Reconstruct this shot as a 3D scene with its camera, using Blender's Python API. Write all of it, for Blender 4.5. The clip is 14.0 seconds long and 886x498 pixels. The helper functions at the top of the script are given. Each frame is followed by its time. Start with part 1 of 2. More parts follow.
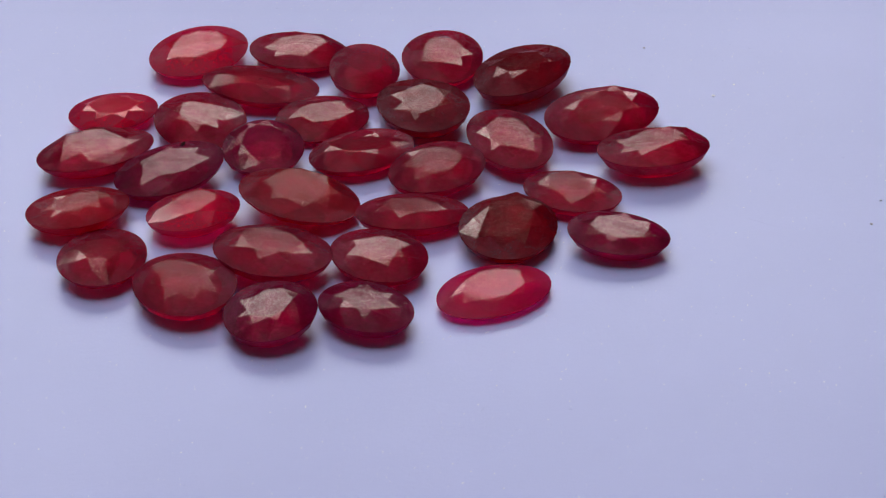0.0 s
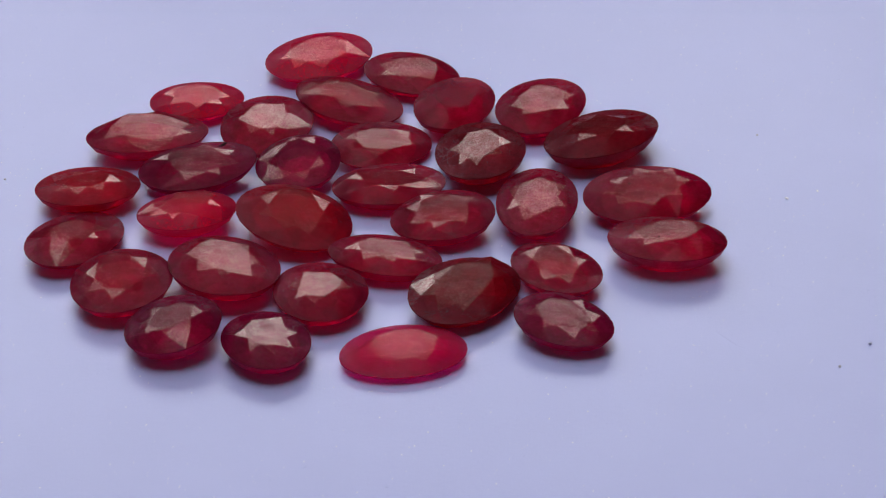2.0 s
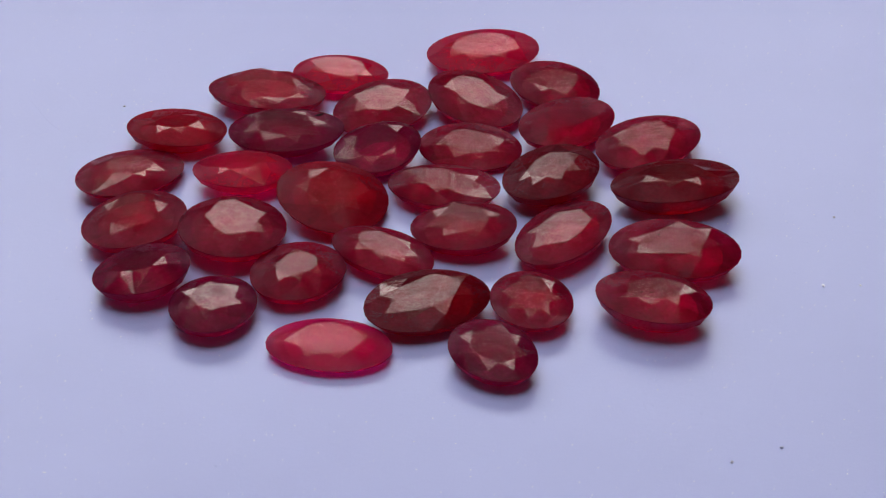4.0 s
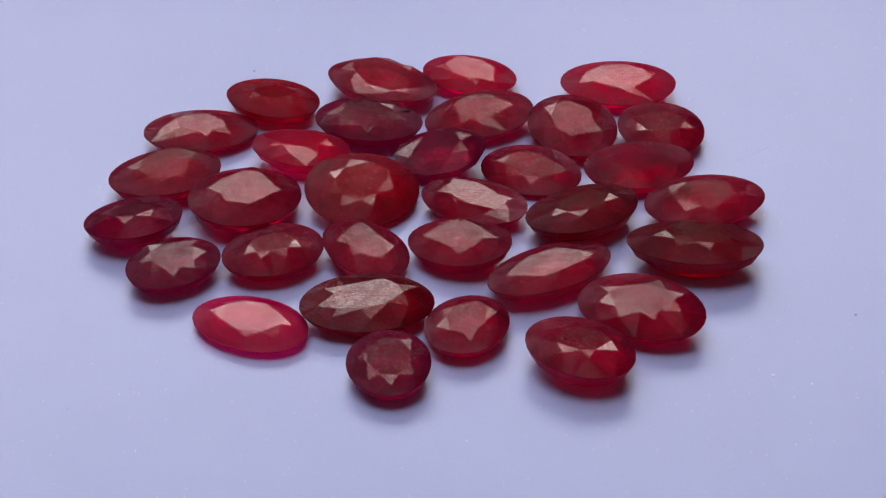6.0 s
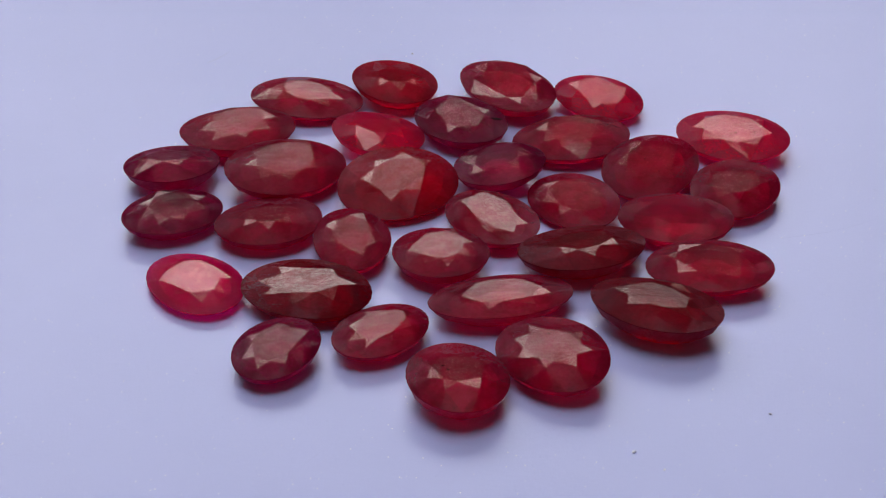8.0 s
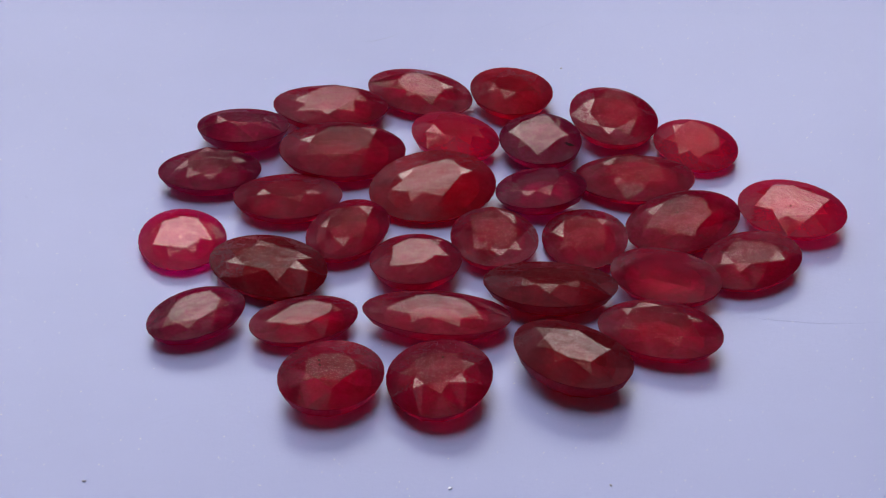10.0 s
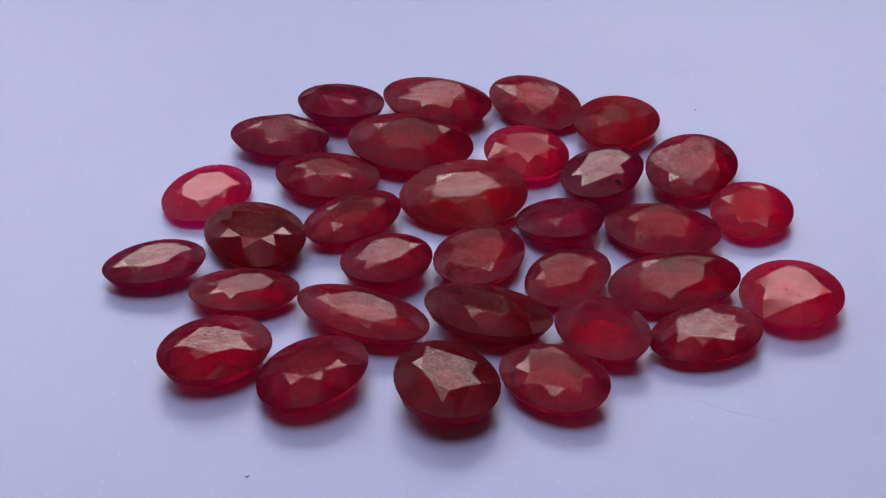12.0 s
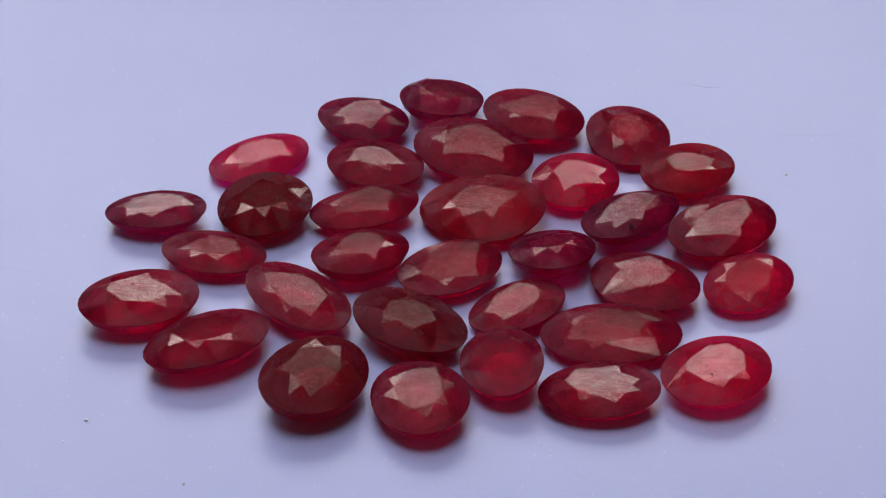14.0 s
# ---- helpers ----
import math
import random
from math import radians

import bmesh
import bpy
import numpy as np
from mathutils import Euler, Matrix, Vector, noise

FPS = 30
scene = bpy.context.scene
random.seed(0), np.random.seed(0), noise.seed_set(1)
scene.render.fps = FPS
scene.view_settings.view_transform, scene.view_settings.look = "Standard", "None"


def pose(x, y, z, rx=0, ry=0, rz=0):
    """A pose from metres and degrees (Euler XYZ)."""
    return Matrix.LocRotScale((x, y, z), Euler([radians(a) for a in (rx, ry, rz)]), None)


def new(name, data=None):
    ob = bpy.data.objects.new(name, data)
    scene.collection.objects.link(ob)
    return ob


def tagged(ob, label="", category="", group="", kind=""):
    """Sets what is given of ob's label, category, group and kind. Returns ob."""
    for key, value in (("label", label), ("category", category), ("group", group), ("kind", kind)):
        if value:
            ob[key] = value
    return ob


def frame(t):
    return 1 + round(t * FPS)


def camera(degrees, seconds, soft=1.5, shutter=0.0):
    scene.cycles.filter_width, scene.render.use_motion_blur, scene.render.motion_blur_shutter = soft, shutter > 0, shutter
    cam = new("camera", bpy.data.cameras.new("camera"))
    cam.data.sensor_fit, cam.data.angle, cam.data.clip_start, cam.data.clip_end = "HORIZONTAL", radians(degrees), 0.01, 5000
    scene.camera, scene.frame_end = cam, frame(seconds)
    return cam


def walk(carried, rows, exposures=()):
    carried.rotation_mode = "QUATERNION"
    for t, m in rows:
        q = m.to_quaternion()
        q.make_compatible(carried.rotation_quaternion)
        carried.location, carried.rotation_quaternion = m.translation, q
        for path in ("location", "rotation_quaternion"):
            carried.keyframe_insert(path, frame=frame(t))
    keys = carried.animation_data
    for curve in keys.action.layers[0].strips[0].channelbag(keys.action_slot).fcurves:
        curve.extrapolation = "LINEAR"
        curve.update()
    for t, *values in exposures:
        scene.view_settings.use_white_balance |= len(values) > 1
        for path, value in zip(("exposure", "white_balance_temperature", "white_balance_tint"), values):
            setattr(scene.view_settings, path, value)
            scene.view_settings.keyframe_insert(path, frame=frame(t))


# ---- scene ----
# Centre of the turntable's top is the origin. One long lens, held by hand.
cam = camera(17.82, 14.0, soft=1.2)
HEADING = -3.017


def aim(x, y, z, lift, lean):
    return pose(x, y, z) @ pose(0, 0, 0, 0, 0, HEADING) @ pose(0, 0, 0, lift) @ pose(0, 0, 0, 0, 0, lean)


# seconds, x, y, z, lift, lean
walk(cam, [(t, aim(x, y, z, lift, lean)) for t, x, y, z, lift, lean in (
    (0.00, -0.00621, -0.23589, 0.13237, 60.038, -1.119),
    (0.50, -0.00574, -0.23665, 0.13466, 59.681, -0.860),
    (1.00, -0.00567, -0.23630, 0.13428, 59.691, -0.831),
    (1.50, -0.00483, -0.23436, 0.13310, 59.722, -0.808),
    (1.70, -0.00469, -0.23263, 0.13216, 59.737, -0.791),
    (1.80, -0.00458, -0.23132, 0.13247, 59.744, -0.782),
    (1.90, -0.00442, -0.22950, 0.13366, 59.751, -0.773),
    (2.00, -0.00433, -0.22843, 0.13358, 59.759, -0.764),
    (2.30, -0.00420, -0.22865, 0.13414, 59.619, -0.731),
    (2.40, -0.00517, -0.22867, 0.13434, 59.572, -0.719),
    (2.50, -0.00625, -0.22868, 0.13453, 59.526, -0.708),
    (3.00, -0.00592, -0.22880, 0.13633, 59.176, -0.446),
    (5.50, -0.00550, -0.22886, 0.13299, 59.752, -0.079),
    (6.00, -0.00554, -0.22944, 0.13219, 59.941, 0.029),
    (6.50, -0.00555, -0.22965, 0.13378, 59.628, 0.092),
    (7.00, -0.00561, -0.22957, 0.13479, 59.396, -0.021),
    (7.50, -0.00567, -0.22963, 0.13428, 59.469, -0.078),
    (8.00, -0.00571, -0.22955, 0.13386, 59.506, -0.027),
    (10.50, -0.00664, -0.23092, 0.13546, 59.252, 0.017),
    (11.00, -0.00687, -0.23118, 0.13571, 59.216, -0.094),
    (11.50, -0.00713, -0.23143, 0.13635, 59.108, -0.274),
    (12.00, -0.00747, -0.23173, 0.13746, 58.898, -0.392),
    (12.50, -0.00772, -0.23247, 0.13723, 59.007, -0.703),
    (13.00, -0.00803, -0.23272, 0.13689, 59.089, -0.780),
    (13.50, -0.00832, -0.23288, 0.13692, 59.093, -0.934),
    (14.00, -0.00855, -0.23256, 0.13668, 59.097, -0.907),
)], exposures=((0.0, 0.0), (14.0, 0.0)))

# seconds and degrees by which the turntable has turned
TURN = (
    (0.00, -0.000),
    (0.50, -4.244),
    (1.00, -10.084),
    (1.50, -15.625),
    (1.70, -18.195),
    (1.80, -19.481),
    (1.90, -20.766),
    (2.00, -22.051),
    (2.30, -25.869),
    (2.40, -27.142),
    (2.50, -28.415),
    (3.00, -34.148),
    (5.50, -62.687),
    (6.00, -68.273),
    (6.50, -74.220),
    (7.00, -80.535),
    (7.50, -86.650),
    (8.00, -93.103),
    (10.50, -122.285),
    (11.00, -128.369),
    (11.50, -134.673),
    (12.00, -141.243),
    (12.50, -147.162),
    (13.00, -153.082),
    (13.50, -159.194),
    (14.00, -165.300),
)

# ---- light ----
world = bpy.data.worlds.new("sky")
scene.world = world
world.use_nodes = True
wn = world.node_tree.nodes
sky = wn.new("ShaderNodeTexSky")
sky.sky_type = "NISHITA"
sky.sun_disc = False
sky.sun_elevation, sky.sun_rotation = radians(40), radians(200)
wn["Background"].inputs["Strength"].default_value = 0.1
world.node_tree.links.new(sky.outputs["Color"], wn["Background"].inputs["Color"])

WIN_Y, WIN_X, WIN_Z, WIN_W, WIN_H = 0.77, -0.19, 0.525, 1.18, 0.52
day = bpy.data.lights.new("window_light", "AREA")
day.shape, day.size, day.size_y, day.energy = "RECTANGLE", WIN_W, WIN_H, 7.8
day.color = (0.98, 0.96, 1.0)
lamp = new("window_light", day)
lamp.matrix_world = pose(WIN_X, WIN_Y + 0.14, WIN_Z, -90)
# added lamp above the wall strip, source unseen, to light the star facets
TOP_Z, TOP_H = 1.32, 0.60
upper = bpy.data.lights.new("upper_window_light", "AREA")
upper.shape, upper.size, upper.size_y, upper.energy = "RECTANGLE", WIN_W, TOP_H, 7.8
upper.color = (0.98, 0.96, 1.0)
lamp = new("upper_window_light", upper)
lamp.matrix_world = pose(WIN_X, WIN_Y + 0.14, TOP_Z, -90)
# added overhead lamp, opening unseen: soft light from above, which softens the shadows
FILL_X, FILL_Y, FILL_S = -0.15, 0.10, 1.3
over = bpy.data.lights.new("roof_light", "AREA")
over.shape, over.size, over.energy = "SQUARE", FILL_S, 17.0
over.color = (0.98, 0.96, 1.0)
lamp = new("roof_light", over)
lamp.matrix_world = pose(FILL_X, FILL_Y, 2.14)


# ---- materials ----
def material(name):
    m = bpy.data.materials.new(name)
    m.use_nodes = True
    return m, m.node_tree.nodes, m.node_tree.links, m.node_tree.nodes["Principled BSDF"]


def noise_node(nodes, links, scale, detail=4.0, rough=0.6, space="Object"):
    co = nodes.new("ShaderNodeTexCoord")
    n = nodes.new("ShaderNodeTexNoise")
    n.inputs["Scale"].default_value, n.inputs["Detail"].default_value, n.inputs["Roughness"].default_value = scale, detail, rough
    links.new(co.outputs[space], n.inputs["Vector"])
    return n


def ramp(nodes, links, source, stops):
    r = nodes.new("ShaderNodeValToRGB")
    while len(r.color_ramp.elements) < len(stops):
        r.color_ramp.elements.new(0.5)
    for el, (p, c) in zip(r.color_ramp.elements, stops):
        el.position, el.color = p, (*c, 1) if len(c) == 3 else (c[0], c[0], c[0], 1)
    links.new(source, r.inputs["Fac"])
    return r


def bump(nodes, links, source, strength, distance, target):
    b = nodes.new("ShaderNodeBump")
    b.inputs["Strength"].default_value, b.inputs["Distance"].default_value = strength, distance
    links.new(source, b.inputs["Height"])
    links.new(b.outputs["Normal"], target)


def plain(name, colour, rough, scale=8.0, spread=0.12):
    m, nodes, links, p = material(name)
    n = noise_node(nodes, links, scale)
    r = ramp(nodes, links, n.outputs["Fac"], ((0.3, [c * (1 - spread) for c in colour]), (0.7, colour)))
    links.new(r.outputs["Color"], p.inputs["Base Color"])
    p.inputs["Roughness"].default_value = rough
    bump(nodes, links, n.outputs["Fac"], 0.1, 0.002, p.inputs["Normal"])
    return m


def ruby(name, colour, deep, clear, cloud, rough, sheen, cast=(1.0, 0.83, 0.76, 1)):
    """Red corundum: a coloured, cloudy, glassy body; rough: least and most roughness of the finish; cast: the colour of its shine."""
    m, nodes, links, _ = material(name)
    nodes.remove(nodes["Principled BSDF"])
    def math_node(kind, first, second):
        n = nodes.new("ShaderNodeMath")
        n.operation = kind
        for socket, value in zip(n.inputs, (first, second)):
            if isinstance(value, (int, float)):
                socket.default_value = value
            else:
                links.new(value, socket)
        return n.outputs["Value"]
    def mixed(fac, first, second):
        n = nodes.new("ShaderNodeMixShader")
        if isinstance(fac, (int, float)):
            n.inputs["Fac"].default_value = fac
        else:
            links.new(fac, n.inputs["Fac"])
        links.new(first, n.inputs[1])
        links.new(second, n.inputs[2])
        return n.outputs["Shader"]
    def noise_at(scale, detail, roughness):
        n = nodes.new("ShaderNodeTexNoise")
        n.inputs["Scale"].default_value, n.inputs["Detail"].default_value, n.inputs["Roughness"].default_value = scale, detail, roughness
        links.new(shift.outputs["Vector"], n.inputs["Vector"])
        return n.outputs["Fac"]
    info = nodes.new("ShaderNodeObjectInfo")
    co = nodes.new("ShaderNodeTexCoord")
    shift = nodes.new("ShaderNodeVectorMath")
    shift.operation = "ADD"
    links.new(co.outputs["Object"], shift.inputs[0])
    links.new(info.outputs["Random"], shift.inputs[1])
    # cloudy growth zones and silk inside
    r = ramp(nodes, links, noise_at(330, 5, 0.6), ((0.34, deep), (0.66, colour)))
    tint = r.outputs["Color"]
    # fine polishing grit and broader worn patches
    fine, worn_part = noise_at(4200, 4, 0.75), noise_at(900, 4, 0.65)
    # long polishing scratches
    drawn = nodes.new("ShaderNodeVectorMath")
    drawn.operation = "MULTIPLY"
    drawn.inputs[1].default_value = (350, 6500, 350)
    links.new(shift.outputs["Vector"], drawn.inputs[0])
    lines = nodes.new("ShaderNodeTexNoise")
    lines.inputs["Scale"].default_value, lines.inputs["Detail"].default_value = 1.0, 2.0
    links.new(drawn.outputs["Vector"], lines.inputs["Vector"])
    scratch = ramp(nodes, links, lines.outputs["Fac"], ((0.55, (0.92,)), (0.72, (1.30,))))
    rr = ramp(nodes, links, fine, ((0.34, (rough[0],)), (0.68, (rough[1],))))
    diffuse = nodes.new("ShaderNodeBsdfDiffuse")
    glow = nodes.new("ShaderNodeBsdfTranslucent")
    bend = nodes.new("ShaderNodeBsdfRefraction")
    bend.inputs["IOR"].default_value, bend.inputs["Roughness"].default_value = 1.5, 0.16
    straight = nodes.new("ShaderNodeBsdfTransparent")
    for n in (diffuse, glow, bend, straight):
        links.new(tint, n.inputs["Color"])
    body = mixed(clear, mixed(cloud, diffuse.outputs["BSDF"], glow.outputs["BSDF"]),
                 mixed(0.22, bend.outputs["BSDF"], straight.outputs["BSDF"]))
    # the polish
    gloss = nodes.new("ShaderNodeBsdfGlossy")
    gloss.inputs["Color"].default_value = cast
    links.new(rr.outputs["Color"], gloss.inputs["Roughness"])
    bump(nodes, links, fine, 0.30, 0.00003, gloss.inputs["Normal"])
    fres = nodes.new("ShaderNodeFresnel")
    fres.inputs["IOR"].default_value = 1.77
    grit = ramp(nodes, links, fine, ((0.40, (0.52,)), (0.60, (1.25,))))
    wear = ramp(nodes, links, worn_part, ((0.34, (0.62,)), (0.60, (1.08,))))
    each = math_node("MULTIPLY", math_node("ADD", math_node("MULTIPLY", info.outputs["Random"], 0.7), 0.62), sheen)
    weight = math_node("MULTIPLY", math_node("MULTIPLY", fres.outputs["Fac"], each),
                       math_node("MULTIPLY", math_node("MULTIPLY", grit.outputs["Color"], wear.outputs["Color"]), scratch.outputs["Color"]))
    links.new(mixed(weight, body, gloss.outputs["BSDF"]), nodes["Material Output"].inputs["Surface"])
    return m


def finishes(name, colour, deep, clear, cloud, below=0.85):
    """One kind of stone: the scratched table, the polished crown, the satin pavilion and the bruted girdle. below:
    factor that dims the satin half and girdle, shade put into their colour.
    """
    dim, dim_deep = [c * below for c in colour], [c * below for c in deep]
    return {"table": ruby(name + "_table", colour, deep, clear, cloud, (0.07, 0.20), 0.58),
            "star": ruby(name + "_star", colour, deep, clear, cloud, (0.04, 0.12), 0.68),
            "crown": ruby(name + "_crown", colour, deep, clear, cloud, (0.26, 0.40), 0.12, (1.0, 0.80, 0.92, 1)),
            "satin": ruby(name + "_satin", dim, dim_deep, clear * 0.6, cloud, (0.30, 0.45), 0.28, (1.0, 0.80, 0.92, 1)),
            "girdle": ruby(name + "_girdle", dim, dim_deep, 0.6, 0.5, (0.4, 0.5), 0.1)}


RUBY = {
    "ruby": finishes("ruby_red", (0.86, 0.024, 0.180), (0.62, 0.016, 0.112), 0.80, 0.6),
    "dark": finishes("ruby_dark", (0.64, 0.016, 0.070), (0.44, 0.011, 0.046), 0.80, 0.5),
    "plum": finishes("ruby_plum", (0.76, 0.022, 0.215), (0.52, 0.014, 0.140), 0.80, 0.6),
    "orange": finishes("ruby_orange", (0.90, 0.032, 0.135), (0.68, 0.022, 0.088), 0.80, 0.6),
    "bright": finishes("ruby_bright", (0.97, 0.036, 0.250), (0.90, 0.028, 0.190), 0.76, 0.7, 0.98),
    "pink": finishes("ruby_pink", (1.0, 0.042, 0.40), (1.0, 0.032, 0.33), 0.82, 0.75, 1.0),
}


def board_material():
    m, nodes, links, p = material("white_board")
    big = noise_node(nodes, links, 22, 4)
    r = ramp(nodes, links, big.outputs["Fac"], ((0.3, (0.45, 0.49, 0.83)), (0.7, (0.49, 0.53, 0.89))))
    links.new(r.outputs["Color"], p.inputs["Base Color"])
    fine = noise_node(nodes, links, 1500, 6, 0.75)
    rr = ramp(nodes, links, fine.outputs["Fac"], ((0.3, (0.26,)), (0.7, (0.40,))))
    links.new(rr.outputs["Color"], p.inputs["Roughness"])
    bump(nodes, links, fine.outputs["Fac"], 0.35, 0.00008, p.inputs["Normal"])
    return m


WHITE = board_material()
WALL = plain("wall_paint", (0.26, 0.22, 0.21), 0.8, 3, 0.05)
CEIL = plain("ceiling_paint", (0.30, 0.26, 0.25), 0.9, 3)
FLOOR = plain("floor_concrete", (0.20, 0.17, 0.16), 0.6, 5)
WOOD = plain("table_wood", (0.30, 0.20, 0.13), 0.5, 12, 0.3)
PLASTIC = plain("turntable_plastic", (0.7, 0.7, 0.74), 0.35, 30, 0.05)
FRAME = plain("window_paint", (0.16, 0.11, 0.08), 0.5, 20)
PIT = plain("dark_inclusion", (0.02, 0.004, 0.005), 0.95, 900)
PIT.node_tree.nodes["Principled BSDF"].inputs["Specular IOR Level"].default_value = 0.05
SPECK = plain("dark_crumb", (0.42, 0.41, 0.52), 0.8, 2000)
FIBRE = plain("grey_fibre", (0.50, 0.53, 0.76), 0.8, 2000)
PALE = plain("pale_fibre", (0.47, 0.50, 0.84), 0.7, 2000)
MICA = plain("mica", (0.9, 0.9, 0.95), 0.38, 2000, 0.02)
MICA.node_tree.nodes["Principled BSDF"].inputs["Metallic"].default_value = 1.0


# ---- structure ----
def mesh_object(name, bm, mat, smooth=False):
    me = bpy.data.meshes.new(name)
    bm.normal_update()
    bm.to_mesh(me)
    bm.free()
    me.materials.append(mat)
    for poly in me.polygons:
        poly.use_smooth = smooth
    return new(name, me)


def box(bm, x0, y0, z0, x1, y1, z1):
    r = bmesh.ops.create_cube(bm, size=1)
    bmesh.ops.scale(bm, verts=r["verts"], vec=(x1 - x0, y1 - y0, z1 - z0))
    bmesh.ops.translate(bm, verts=r["verts"], vec=((x0 + x1) / 2, (y0 + y1) / 2, (z0 + z1) / 2))


def slab(name, mat, label, cat, *boxes):
    bm = bmesh.new()
    for b in boxes:
        box(bm, *b)
    return tagged(mesh_object(name, bm, mat), label, cat, kind="structure")


F, C, T = -0.78, 2.0, 0.15
X0, X1, Y0 = -2.0, 2.0, -2.2
slab("floor", FLOOR, "plain grey concrete floor of the room", "floor", (X0 - T, Y0 - T, F - T, X1 + T, WIN_Y + T, F))
rx0, rx1, ry0, ry1 = FILL_X - FILL_S / 2, FILL_X + FILL_S / 2, FILL_Y - FILL_S / 2, FILL_Y + FILL_S / 2
slab("ceiling", CEIL, "plain dim grey-brown ceiling with a square opening for the added overhead fill", "ceiling", 
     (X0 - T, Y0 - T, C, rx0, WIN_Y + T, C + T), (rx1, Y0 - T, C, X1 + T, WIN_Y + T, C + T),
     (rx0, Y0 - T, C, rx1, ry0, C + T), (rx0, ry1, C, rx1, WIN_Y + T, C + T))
slab("wall_west", WALL, "plain grey-brown painted wall", "wall", (X0 - T, Y0, F, X0, WIN_Y, C))
slab("wall_east", WALL, "plain grey-brown painted wall", "wall", (X1, Y0, F, X1 + T, WIN_Y, C))
slab("wall_south", WALL, "plain grey-brown painted wall", "wall", (X0 - T, Y0 - T, F, X1 + T, Y0, C))
wx0, wx1, wz0, wz1 = WIN_X - WIN_W / 2, WIN_X + WIN_W / 2, WIN_Z - WIN_H / 2, WIN_Z + WIN_H / 2
slab("wall_north", WALL, "grey-brown painted wall with a window opening and an added opening above it", "wall",
     (X0 - T, WIN_Y, F, wx0, WIN_Y + T, C), (wx1, WIN_Y, F, X1 + T, WIN_Y + T, C),
     (wx0, WIN_Y, F, wx1, WIN_Y + T, wz0), (wx0, WIN_Y, wz1, wx1, WIN_Y + T, TOP_Z - TOP_H / 2),
     (wx0, WIN_Y, TOP_Z + TOP_H / 2, wx1, WIN_Y + T, C))


def window(name, z, height, label):
    win = tagged(new(name), label, "window", kind="structure")
    win.location = (WIN_X, WIN_Y + 0.05, z)
    def part(name, x0, z0, x1, z1):
        bm = bmesh.new()
        box(bm, x0, -0.03, z0, x1, 0.03, z1)
        bmesh.ops.bevel(bm, geom=bm.edges[:], offset=0.006, segments=2, affect="EDGES")
        mesh_object(name, bm, FRAME).parent = win
    w, h = WIN_W / 2, height / 2
    part("jamb", -w, -h, -w + 0.05, h)
    part("jamb", w - 0.05, -h, w, h)
    part("sill", -w + 0.05, -h, w - 0.05, -h + 0.05)
    part("head", -w + 0.05, h - 0.05, w - 0.05, h)
    part("mullion", 0.18, -h + 0.05, 0.22, h - 0.05)


window("window_1", WIN_Z, WIN_H, "wide window with a dark wooden frame and one mullion")
# unseen second opening, added with its lamp for reflections in the facets
window("window_2", TOP_Z, TOP_H, "added upper window, unseen, with a dark wooden frame and one mullion")


def table():
    top = tagged(new("table"), "plain brown wooden table under the turntable", "table")
    def part(name, *b):
        bm = bmesh.new()
        box(bm, *b)
        bmesh.ops.bevel(bm, geom=bm.edges[:], offset=0.004, segments=2, affect="EDGES")
        mesh_object(name, bm, WOOD).parent = top
    part("tabletop", -0.5, -0.2, -0.07, 0.5, 0.4, -0.03)
    for x in (-0.46, 0.46):
        for y in (-0.16, 0.36):
            part("leg", x - 0.025, y - 0.025, F, x + 0.025, y + 0.025, -0.07)
    return top


table()

MOVING = []


def on_board(ob, m):
    """Set a thing on the turntable, which carries it round."""
    ob.matrix_world = m
    MOVING.append((ob, m.copy()))
    return ob


def board():
    bm = bmesh.new()
    n, R = 128, 0.19
    prof = ((R - 0.012, -0.030), (R - 0.002, -0.028), (R, -0.025), (R, -0.004), (R - 0.001, -0.0016), (R - 0.004, -0.0008))
    rings = [[bm.verts.new((r * math.cos(2 * math.pi * k / n), r * math.sin(2 * math.pi * k / n), z)) for k in range(n)] for r, z in prof]
    for a, b in zip(rings, rings[1:]):
        for k in range(n):
            bm.faces.new((a[k], a[(k + 1) % n], b[(k + 1) % n], b[k]))
    bm.faces.new(rings[-1])
    bm.faces.new(rings[0][::-1])
    ob = tagged(mesh_object("turntable", bm, PLASTIC), "round white turntable with a glossy, faintly bluish, dusty top", "turntable")
    bm = bmesh.new()
    r = bmesh.ops.create_cone(bm, cap_ends=True, segments=n, radius1=R - 0.005, radius2=R - 0.0052, depth=0.0008)
    bmesh.ops.translate(bm, verts=r["verts"], vec=(0, 0, -0.0004))
    sheet = tagged(mesh_object("top_sheet", bm, WHITE), "smooth glossy bluish-white sheet")
    sheet.parent = ob
    return on_board(ob, Matrix())


board()


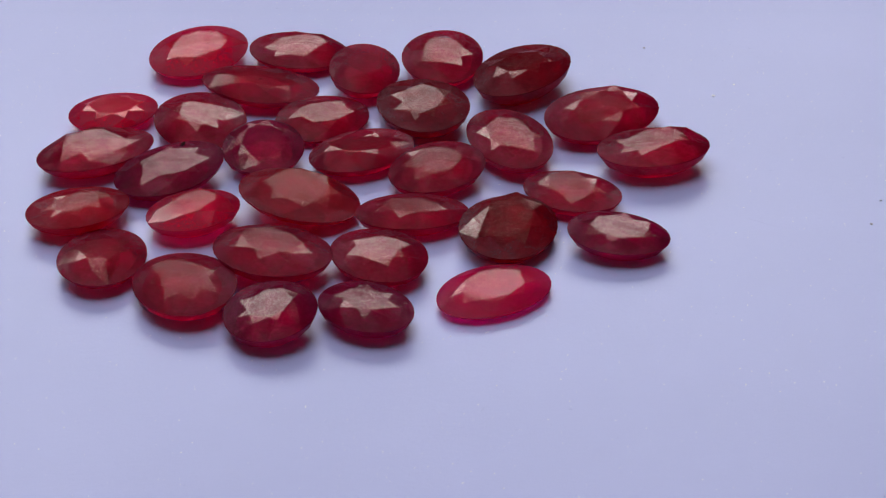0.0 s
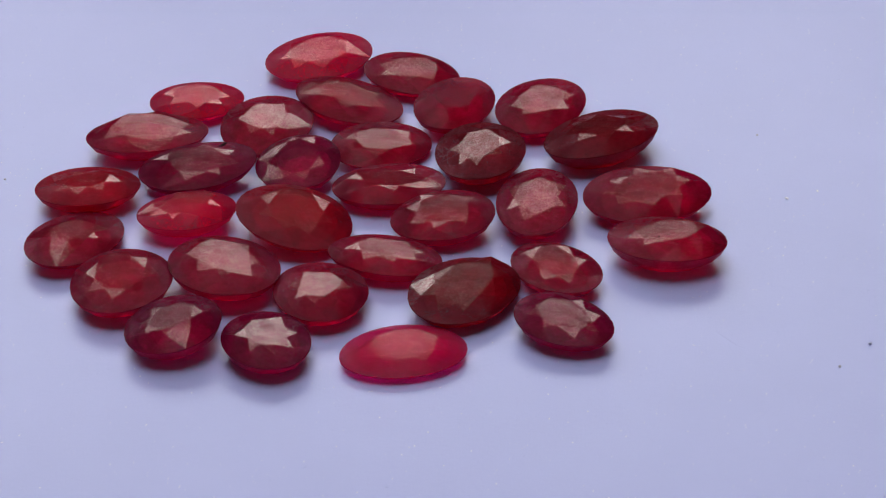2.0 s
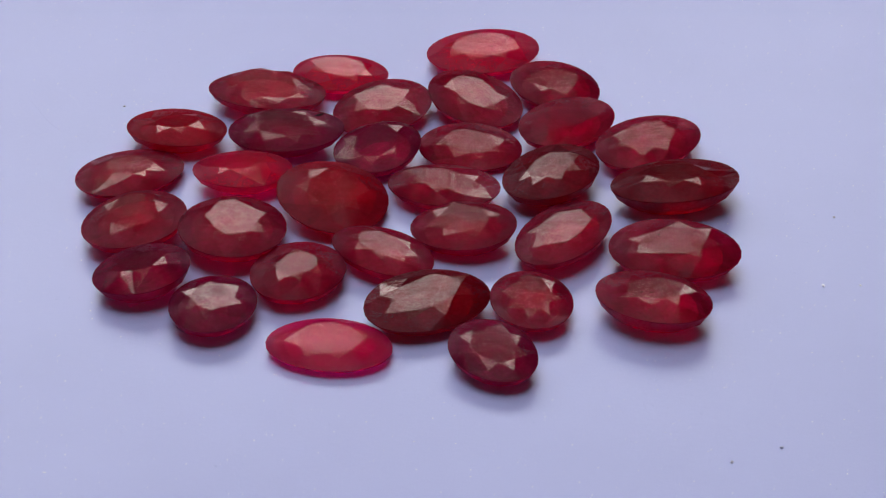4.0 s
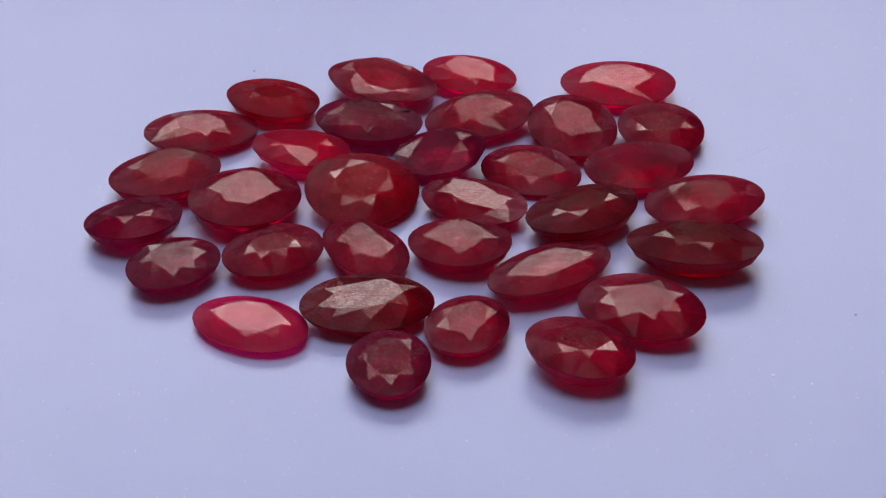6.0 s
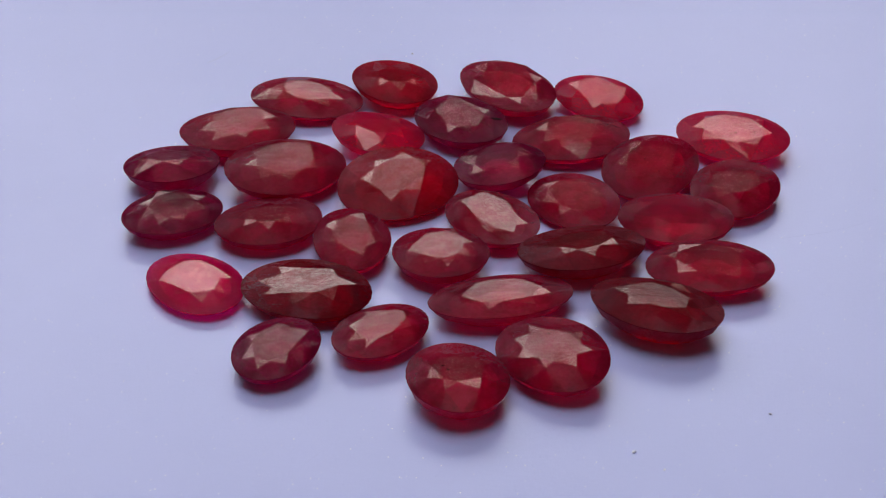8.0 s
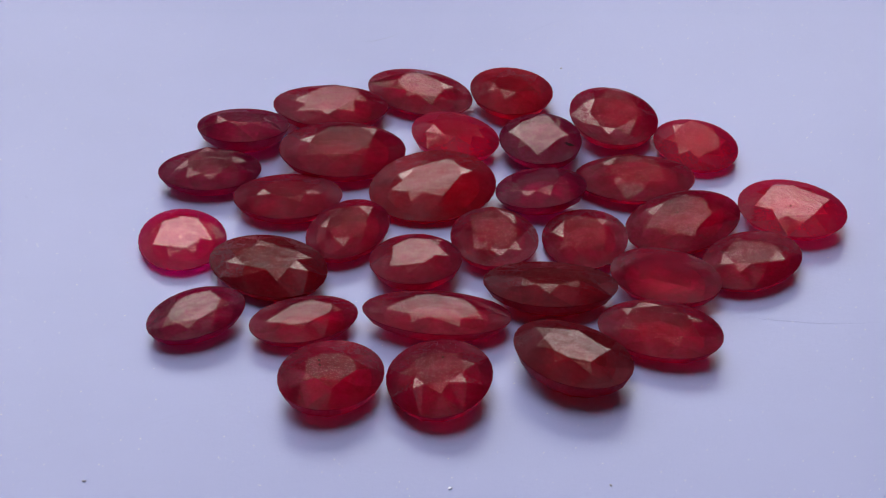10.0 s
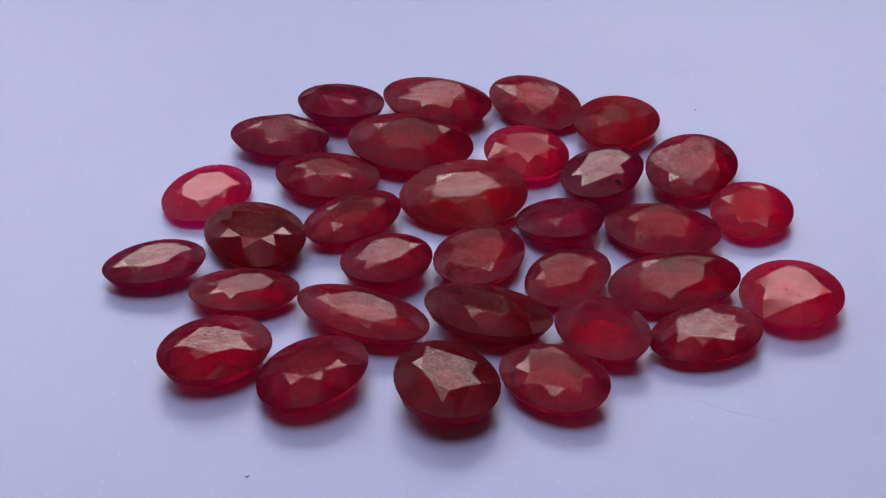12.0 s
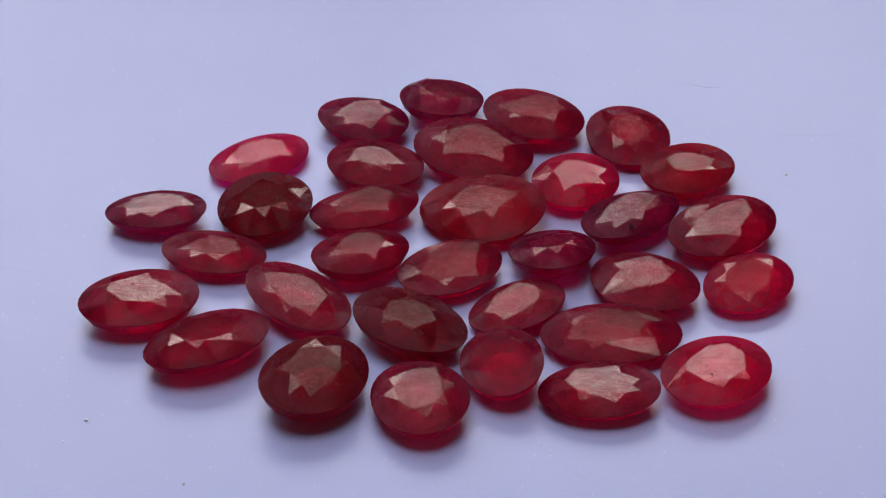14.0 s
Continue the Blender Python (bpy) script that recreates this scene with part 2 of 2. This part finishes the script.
# ---- gemstones ----
def gemstone(x, y, length, width, yaw, lean_x, lean_y, depth, crown, table_part, slope_x, slope_y, stuff, label, seed, finish=2):
    """An oval mixed cut, in millimetres: flat table, star and kite facets, thin girdle, rounded pavilion. slope: how the table leans on the girdle; finish: 2 polished top, 1 polished star facets only, 0 satin all over."""
    rnd = random.Random(seed)
    a, b, mm = length / 2, width / 2, 0.001
    odd = (rnd.uniform(0, 0.014), rnd.uniform(0, 6.28), rnd.uniform(0.004, 0.016), rnd.uniform(0, 6.28))
    crown *= 1.25
    def ring(n, scale, h, start=0.0, wobble=0.0, swing=0.0):
        out = []
        for k in range(n):
            t = 2 * math.pi * k / n + start + rnd.uniform(-swing, swing)
            s = scale * (1 + rnd.uniform(-wobble, wobble)) * (1 + odd[0] * math.cos(2 * t + odd[1]) + odd[2] * math.cos(3 * t + odd[3]))
            out.append(Vector((a * s * math.cos(t) * mm, b * s * math.sin(t) * mm, h * mm)))
        return out
    g = 0.045
    turn = rnd.choice((0.0, math.pi / 8))
    top = ring(8, table_part * 0.92, crown, turn, 0.07, 0.17)
    star = min(table_part + rnd.uniform(0.12, 0.19), 0.80)
    mid = ring(8, star, 0, turn + math.pi / 8, 0.06, 0.09)
    for v in top:
        v.z += v.x * slope_x + v.y * slope_y
    for k, v in enumerate(mid):
        # the star facets fall away from the table by 4 to 21 degrees
        inner = (top[k] + top[(k + 1) % 8]) / 2
        v.z = inner.z - (v.xy - inner.xy).length * math.tan(radians(rnd.uniform(4, 21)))
        v.z = max(v.z, (g + 0.25 * (crown - g)) * mm)
    g1, g0 = ring(32, 1.0, g, turn), ring(32, 1.0, -g, turn)
    p1 = ring(16, 0.905, -depth * 0.48, turn, 0.01)
    p2 = ring(16, 0.68, -depth * 0.89, turn, 0.01)
    p3 = ring(8, 0.40, -depth, turn, 0.03)
    tilt = pose(0, 0, 0, 0, lean_x) @ pose(0, 0, 0, lean_y) @ pose(0, 0, 0, 0, 0, yaw)
    low = min((tilt @ v).z for v in g0 + p1 + p2 + p3)
    stone = tagged(new("gemstone"), label, "gemstone", "loose gemstones")
    def part(name, mat, faces, words=""):
        bm, made = bmesh.new(), {}
        for face in faces:
            for v in face:
                if id(v) not in made:
                    made[id(v)] = bm.verts.new(v)
            bm.faces.new([made[id(v)] for v in face])
        ob = mesh_object(name, bm, mat)
        ob.parent = stone
        if words:
            ob["label"] = words
        return ob
    kind = RUBY[stuff]
    part("table", kind["table" if finish == 2 else "crown"], [top], "flat top facet, finely scratched" if finish else "dull satin top facet")
    facets = []
    star_finish = kind["star" if finish else "crown"]
    for k in range(8):
        j, i = (k + 1) % 8, (k - 1) % 8
        part("star_facet", star_finish, [(top[k], mid[k], top[j])])
        part("kite_facet", star_finish if rnd.random() < 0.09 else kind["crown"], [(top[k], mid[i], g1[4 * k]), (top[k], g1[4 * k], mid[k])])
        facets.append((mid[k], g1[4 * k], g1[4 * k + 1], g1[4 * k + 2]))
        facets.append((mid[k], g1[4 * k + 2], g1[4 * k + 3], g1[(4 * k + 4) % 32]))
    part("crown", kind["crown"], facets)
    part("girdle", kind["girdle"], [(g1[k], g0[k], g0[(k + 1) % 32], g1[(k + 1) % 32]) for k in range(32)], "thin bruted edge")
    facets = [p3[::-1]]
    for k in range(16):
        j = (k + 1) % 16
        facets.append((g0[2 * k], p1[k], g0[2 * k + 1]))
        facets.append((g0[2 * k + 1], p1[k], p1[j]))
        facets.append((g0[2 * k + 1], p1[j], g0[2 * j % 32]))
        facets.append((p1[k], p2[k], p2[j], p1[j]))
    for k in range(8):
        facets.append((p2[2 * k], p3[k], p2[2 * k + 1]))
        facets.append((p2[2 * k + 1], p3[k], p3[(k + 1) % 8]))
        facets.append((p2[2 * k + 1], p3[(k + 1) % 8], p2[(2 * k + 2) % 16]))
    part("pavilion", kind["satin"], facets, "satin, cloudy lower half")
    return on_board(stone, pose(x * mm, y * mm, 0.00002 - low) @ tilt)


def inclusion(stone, name, label, x, y, length, width, turn, sink):
    """A dark pit or inclusion that breaks the surface of a stone at x, y (millimetres from its middle)."""
    ups = [p for ob in stone.children for p in ob.data.polygons if p.normal.z > 0.6]
    spot = Vector((x * 0.001, y * 0.001))
    near = min(ups, key=lambda p: (p.center.xy - spot).length)
    top = near.center.z - (near.normal.xy.dot(spot - near.center.xy)) / near.normal.z
    bm = bmesh.new()
    bmesh.ops.create_icosphere(bm, subdivisions=2, radius=0.0005)
    rnd = random.Random(int(1000 + 100 * x))
    for v in bm.verts:
        v.co = Vector((v.co.x * length, v.co.y * width, v.co.z * 0.12)) * rnd.uniform(0.8, 1.2)
    ob = mesh_object(name, bm, PIT)
    ob.parent = stone
    ob.matrix_basis = Matrix.Translation((x * 0.001, y * 0.001, top - sink * 0.001)) @ pose(0, 0, 0, 0, 0, turn)
    if label:
        ob["label"] = label


# place, length, width, yaw, leans, depth, crown
worn = gemstone(-17.42, 35.05, 11.97, 9.47, 52.2, 0.4, 2.6, 1.39, 0.68, 0.59, 0.000, 0.000, "bright", "light bright-red oval gemstone, translucent", 3)
gemstone(-25.97, 22.21, 9.91, 8.02, 45.9, 2.6, -1.6, 1.18, 0.63, 0.59, -0.075, 0.015, "bright", "small light bright-red oval gemstone, translucent", 4)
gemstone(-6.88, 34.36, 10.64, 8.59, -18.5, 2.6, 0.4, 1.30, 0.67, 0.59, 0.150, 0.045, "ruby", "deep red oval gemstone with a scratched flat table", 5)
gemstone(-27.37, 12.98, 12.17, 8.87, 28.3, -1.1, -2.9, 1.75, 0.69, 0.59, -0.135, 0.180, "ruby", "large deep red elongated oval gemstone with a scratched flat table", 6)
gemstone(-17.05, 19.11, 11.74, 9.33, -78.7, -0.0, 2.8, 1.30, 0.78, 0.50, 0.030, -0.165, "ruby", "deep red oval gemstone with a scratched flat table", 7)
marked = gemstone(-10.94, 26.50, 12.58, 9.06, -24.2, 3.1, -2.7, 1.38, 0.69, 0.54, -0.090, -0.120, "ruby", "large deep red elongated oval gemstone with a scratched flat table", 8)
gemstone(-0.10, 28.18, 11.02, 7.34, 80.3, 8.7, 2.5, 1.78, 0.62, 0.55, -0.105, 0.008, "ruby", "crimson elongated oval gemstone with a dull satin top", 9, 0)
gemstone(8.22, 30.74, 11.89, 8.47, 81.6, 2.8, 2.4, 1.61, 0.69, 0.55, -0.030, 0.075, "ruby", "deep red elongated oval gemstone with a scratched flat table", 10)
gemstone(16.06, 25.45, 12.74, 9.15, 55.9, -3.6, -1.0, 2.30, 0.77, 0.52, -0.060, -0.075, "dark", "large very dark brownish-red elongated oval gemstone with a greyish table", 11)
gemstone(-28.58, 1.44, 10.24, 8.43, 25.2, -0.8, -2.6, 1.66, 0.60, 0.49, 0.135, -0.060, "orange", "warm orange-red oval gemstone with a broad table", 12)
blotched = gemstone(-19.90, 8.13, 11.78, 7.97, 33.9, -0.4, 5.9, 1.73, 0.68, 0.55, -0.120, 0.075, "plum", "dark purplish-red elongated oval gemstone, cloudy inside", 13)
gemstone(-10.74, 11.80, 9.10, 8.12, 80.5, 1.3, 8.3, 1.69, 0.69, 0.55, 0.165, 0.090, "plum", "small dark purplish-red nearly round gemstone, cloudy inside", 14, 1)
gemstone(-4.79, 18.87, 10.17, 8.06, 35.4, 5.5, 5.4, 0.92, 0.65, 0.55, -0.075, -0.045, "ruby", "deep red oval gemstone with a scratched flat table", 15)
gemstone(-1.06, 11.00, 11.15, 8.18, 28.3, -0.7, -0.2, 1.48, 0.61, 0.59, -0.150, -0.105, "ruby", "deep red elongated oval gemstone with a scratched flat table", 16)
gemstone(5.48, 19.19, 12.21, 9.02, -71.4, -4.5, 0.4, 1.90, 0.66, 0.50, -0.045, 0.090, "dark", "large very dark brownish-red oval gemstone with a greyish table", 17)
gemstone(-25.84, -7.49, 11.54, 8.25, 81.4, 2.3, -2.3, 1.19, 0.71, 0.50, -0.090, -0.015, "ruby", "deep red elongated oval gemstone with a scratched flat table", 18)
gemstone(-17.53, -0.06, 9.77, 8.45, 48.2, -1.6, -4.3, 1.59, 0.72, 0.55, 0.105, -0.075, "bright", "small light bright-red nearly round gemstone, translucent", 19)
gemstone(-7.34, 2.00, 12.51, 10.82, -49.4, 8.1, -3.0, 1.29, 0.89, 0.52, -0.105, 0.135, "orange", "large warm orange-red nearly round gemstone with a broad table", 20)
gemstone(6.10, 6.13, 10.11, 8.48, 34.1, -1.9, 4.5, 1.74, 0.69, 0.55, -0.030, 0.060, "ruby", "deep red oval gemstone with a scratched flat table", 21)
gemstone(13.67, 11.59, 13.29, 7.93, -73.8, -3.0, 0.1, 1.70, 0.55, 0.59, 0.000, 0.000, "ruby", "large deep red elongated oval gemstone with a scratched flat table", 22)
nicked = gemstone(23.26, 15.97, 12.27, 9.36, 26.0, 1.9, 5.7, 1.67, 0.81, 0.55, 0.120, 0.000, "ruby", "large deep red oval gemstone with a scratched flat table", 23)
pitted = gemstone(27.46, 7.69, 11.11, 9.00, 3.4, -1.0, -2.6, 2.08, 0.75, 0.55, 0.150, 0.015, "ruby", "deep red oval gemstone with a scratched flat table", 24)
gemstone(-18.11, -13.95, 11.61, 9.42, -73.0, -2.0, -0.2, 1.76, 0.70, 0.53, -0.120, -0.105, "ruby", "deep red oval gemstone with a scratched flat table", 25)
gemstone(-10.05, -8.88, 12.53, 10.24, -49.8, 0.9, -5.2, 1.78, 0.86, 0.54, -0.060, -0.060, "ruby", "large deep red oval gemstone with a scratched flat table", 26)
gemstone(3.21, -2.08, 10.88, 7.25, 1.7, 1.9, -1.1, 1.54, 0.64, 0.54, -0.060, -0.060, "ruby", "deep red elongated oval gemstone with a scratched flat table", 27)
gemstone(-0.21, -9.95, 10.44, 8.69, -61.8, -0.0, 0.1, 1.59, 0.67, 0.48, 0.045, 0.120, "ruby", "deep red oval gemstone with a scratched flat table", 28)
gemstone(12.11, -5.86, 12.20, 9.17, 74.4, 3.5, 1.0, 1.53, 0.74, 0.58, 0.150, -0.075, "dark", "large very dark brownish-red oval gemstone with a greyish table", 29)
gemstone(18.81, 0.88, 10.22, 7.45, -36.5, -0.9, -0.1, 1.37, 0.55, 0.55, -0.090, 0.060, "ruby", "deep red elongated oval gemstone with a scratched flat table", 30)
gemstone(-10.38, -19.93, 9.38, 8.54, 85.7, -4.6, 3.7, 1.95, 0.73, 0.55, -0.030, -0.180, "plum", "small dark purplish-red nearly round gemstone, cloudy inside", 31)
gemstone(-1.80, -19.16, 10.04, 7.90, -56.4, 0.4, -1.3, 1.59, 0.65, 0.52, -0.015, -0.120, "plum", "dark purplish-red oval gemstone, cloudy inside", 32)
gemstone(9.88, -16.11, 11.45, 8.25, 29.5, 0.6, 1.3, 0.79, 0.69, 0.58, 0.015, 0.045, "pink", "vivid pinkish-red elongated oval gemstone, shallow, lying flat", 33)
gemstone(22.17, -8.14, 9.85, 7.37, -22.4, 2.2, 2.5, 1.60, 0.60, 0.59, -0.045, 0.000, "plum", "small dark purplish-red oval gemstone, cloudy inside", 34)

inclusion(blotched, "inclusion", "black inclusion near the edge", 3.0, 2.2, 1.2, 0.45, 35, 0.02)
for x, y, size, turn in ((0.3, -0.9, 0.35, 40), (-0.5, -1.3, 0.28, 70), (0.1, -0.1, 0.22, 20)):
    inclusion(pitted, "pit", "dark pit", x, y, size, size * 0.45, turn, 0.02)
for x, y, size, turn in ((0.8, -0.7, 0.28, 10), (1.7, 0.3, 0.24, 80), (0.1, -0.4, 0.2, 50), (2.4, 0.2, 0.2, 120)):
    inclusion(worn, "pit", "dark pit", x, y, size, size * 0.5, turn, 0.02)
for x, y, size, turn in ((0.25, -0.55, 0.26, 15), (0.2, 0.9, 0.3, 60)):
    inclusion(marked, "pit", "dark pit", x, y, size, size * 0.5, turn, 0.02)
inclusion(nicked, "pit", "dark pit", -1.6, 0.5, 0.25, 0.15, 30, 0.02)


# ---- dust, crumbs and fibres on the board ----
def crumb(x, y, size, mat, label, seed):
    rnd = random.Random(seed)
    bm = bmesh.new()
    bmesh.ops.create_icosphere(bm, subdivisions=2, radius=size * 0.0005)
    for v in bm.verts:
        v.co = Vector((v.co.x * 1.3, v.co.y, v.co.z * 0.55)) * rnd.uniform(0.75, 1.2)
    low = min(v.co.z for v in bm.verts)
    ob = tagged(mesh_object("crumb", bm, mat), label, "crumb", "crumbs on the board")
    on_board(ob, pose(x * 0.001, y * 0.001, -low, 0, 0, rnd.uniform(0, 180)))


def fibre(x0, y0, x1, y1, sag, thick, mat, label):
    """A thin bent hair lying flat, in millimetres."""
    bm = bmesh.new()
    length = math.hypot(x1 - x0, y1 - y0) * 0.001
    last, n, r = None, 24, thick * 0.0005
    for k in range(n + 1):
        u = k / n
        c = Vector(((u - 0.5) * length, sag * 0.001 * 4 * u * (1 - u) + 0.00006 * math.sin(9 * u), r))
        w = r * (0.25 + 0.75 * math.sin(math.pi * min(max(u, 0.04), 0.96)))
        now = [bm.verts.new(c + Vector((0, w * math.cos(q * math.pi / 3), w * math.sin(q * math.pi / 3)))) for q in range(6)]
        if last:
            for q in range(6):
                bm.faces.new((last[q], last[(q + 1) % 6], now[(q + 1) % 6], now[q]))
        last = now
    bmesh.ops.recalc_face_normals(bm, faces=bm.faces[:])
    ob = tagged(mesh_object("fibre", bm, mat, True), label, "fibre", "fibres on the board")
    on_board(ob, pose((x0 + x1) * 0.0005, (y0 + y1) * 0.0005, 0, 0, 0, math.degrees(math.atan2(y1 - y0, x1 - x0))))


crumb(-38.4, 3.1, 0.23, SPECK, "small dark grey crumb on the white board", 1)
crumb(29.9, 34.2, 0.22, SPECK, "small dark grey crumb on the white board", 2)
crumb(46.6, -5.7, 0.26, SPECK, "small dark grey crumb on the white board", 4)
crumb(48.4, -1.2, 0.28, FIBRE, "small pale grey crumb on the white board", 5)
crumb(35.6, 22.3, 0.30, MICA, "tiny glassy white crumb on the white board", 6)
crumb(38.1, 24.7, 0.20, MICA, "tiny glassy white crumb on the white board", 7)
fibre(-39.5, -16.2, -36.2, -18.9, 0.5, 0.03, FIBRE, "short bent grey fibre lying on the board")
fibre(-11.8, 64.0, -11.8, 67.7, -0.4, 0.07, FIBRE, "short bent grey fibre lying on the board")
fibre(38.0, -5.2, 34.9, -3.0, 0.3, 0.015, PALE, "faint thin pale fibre lying on the board")
fibre(-39.6, -4.7, -48.7, -1.4, 0.4, 0.015, PALE, "long faint pale thread lying on the board")
fibre(0.5, 37.4, -3.3, 47.7, -0.4, 0.015, PALE, "long faint pale thread lying on the board")


def dust(count):
    """Fine bright grains all over the board."""
    rnd = random.Random(77)
    bm = bmesh.new()
    for _ in range(count):
        ang, rad = rnd.uniform(0, 2 * math.pi), 0.075 * math.sqrt(rnd.uniform(0, 1))
        s = rnd.choice((0.3, 0.4, 0.5, 0.75)) * 0.00008
        x, y = rad * math.cos(ang), rad * math.sin(ang)
        lean = Euler((rnd.gauss(0, 0.12), rnd.gauss(0, 0.12), rnd.uniform(0, 6))).to_matrix()
        pts = [lean @ (Vector((math.cos(q * math.pi / 3) * rnd.uniform(0.6, 1.2), math.sin(q * math.pi / 3), h)) * s) for h in (0.0, 0.35) for q in range(6)]
        low = min(p.z for p in pts)
        vs = [bm.verts.new((p.x + x, p.y + y, p.z - low)) for p in pts]
        bm.faces.new(vs[6:])
        for q in range(6):
            bm.faces.new((vs[q], vs[(q + 1) % 6], vs[6 + (q + 1) % 6], vs[6 + q]))
    ob = tagged(mesh_object("dust", bm, MICA), "fine glittering white dust grains on the board", "dust", kind="stuff")
    on_board(ob, Matrix())


dust(3600)


# ---- all that turns with the board ----
def motions():
    for ob, m in MOVING:
        walk(ob, [(t, pose(0, 0, 0, 0, 0, turned) @ m) for t, turned in TURN])


motions()
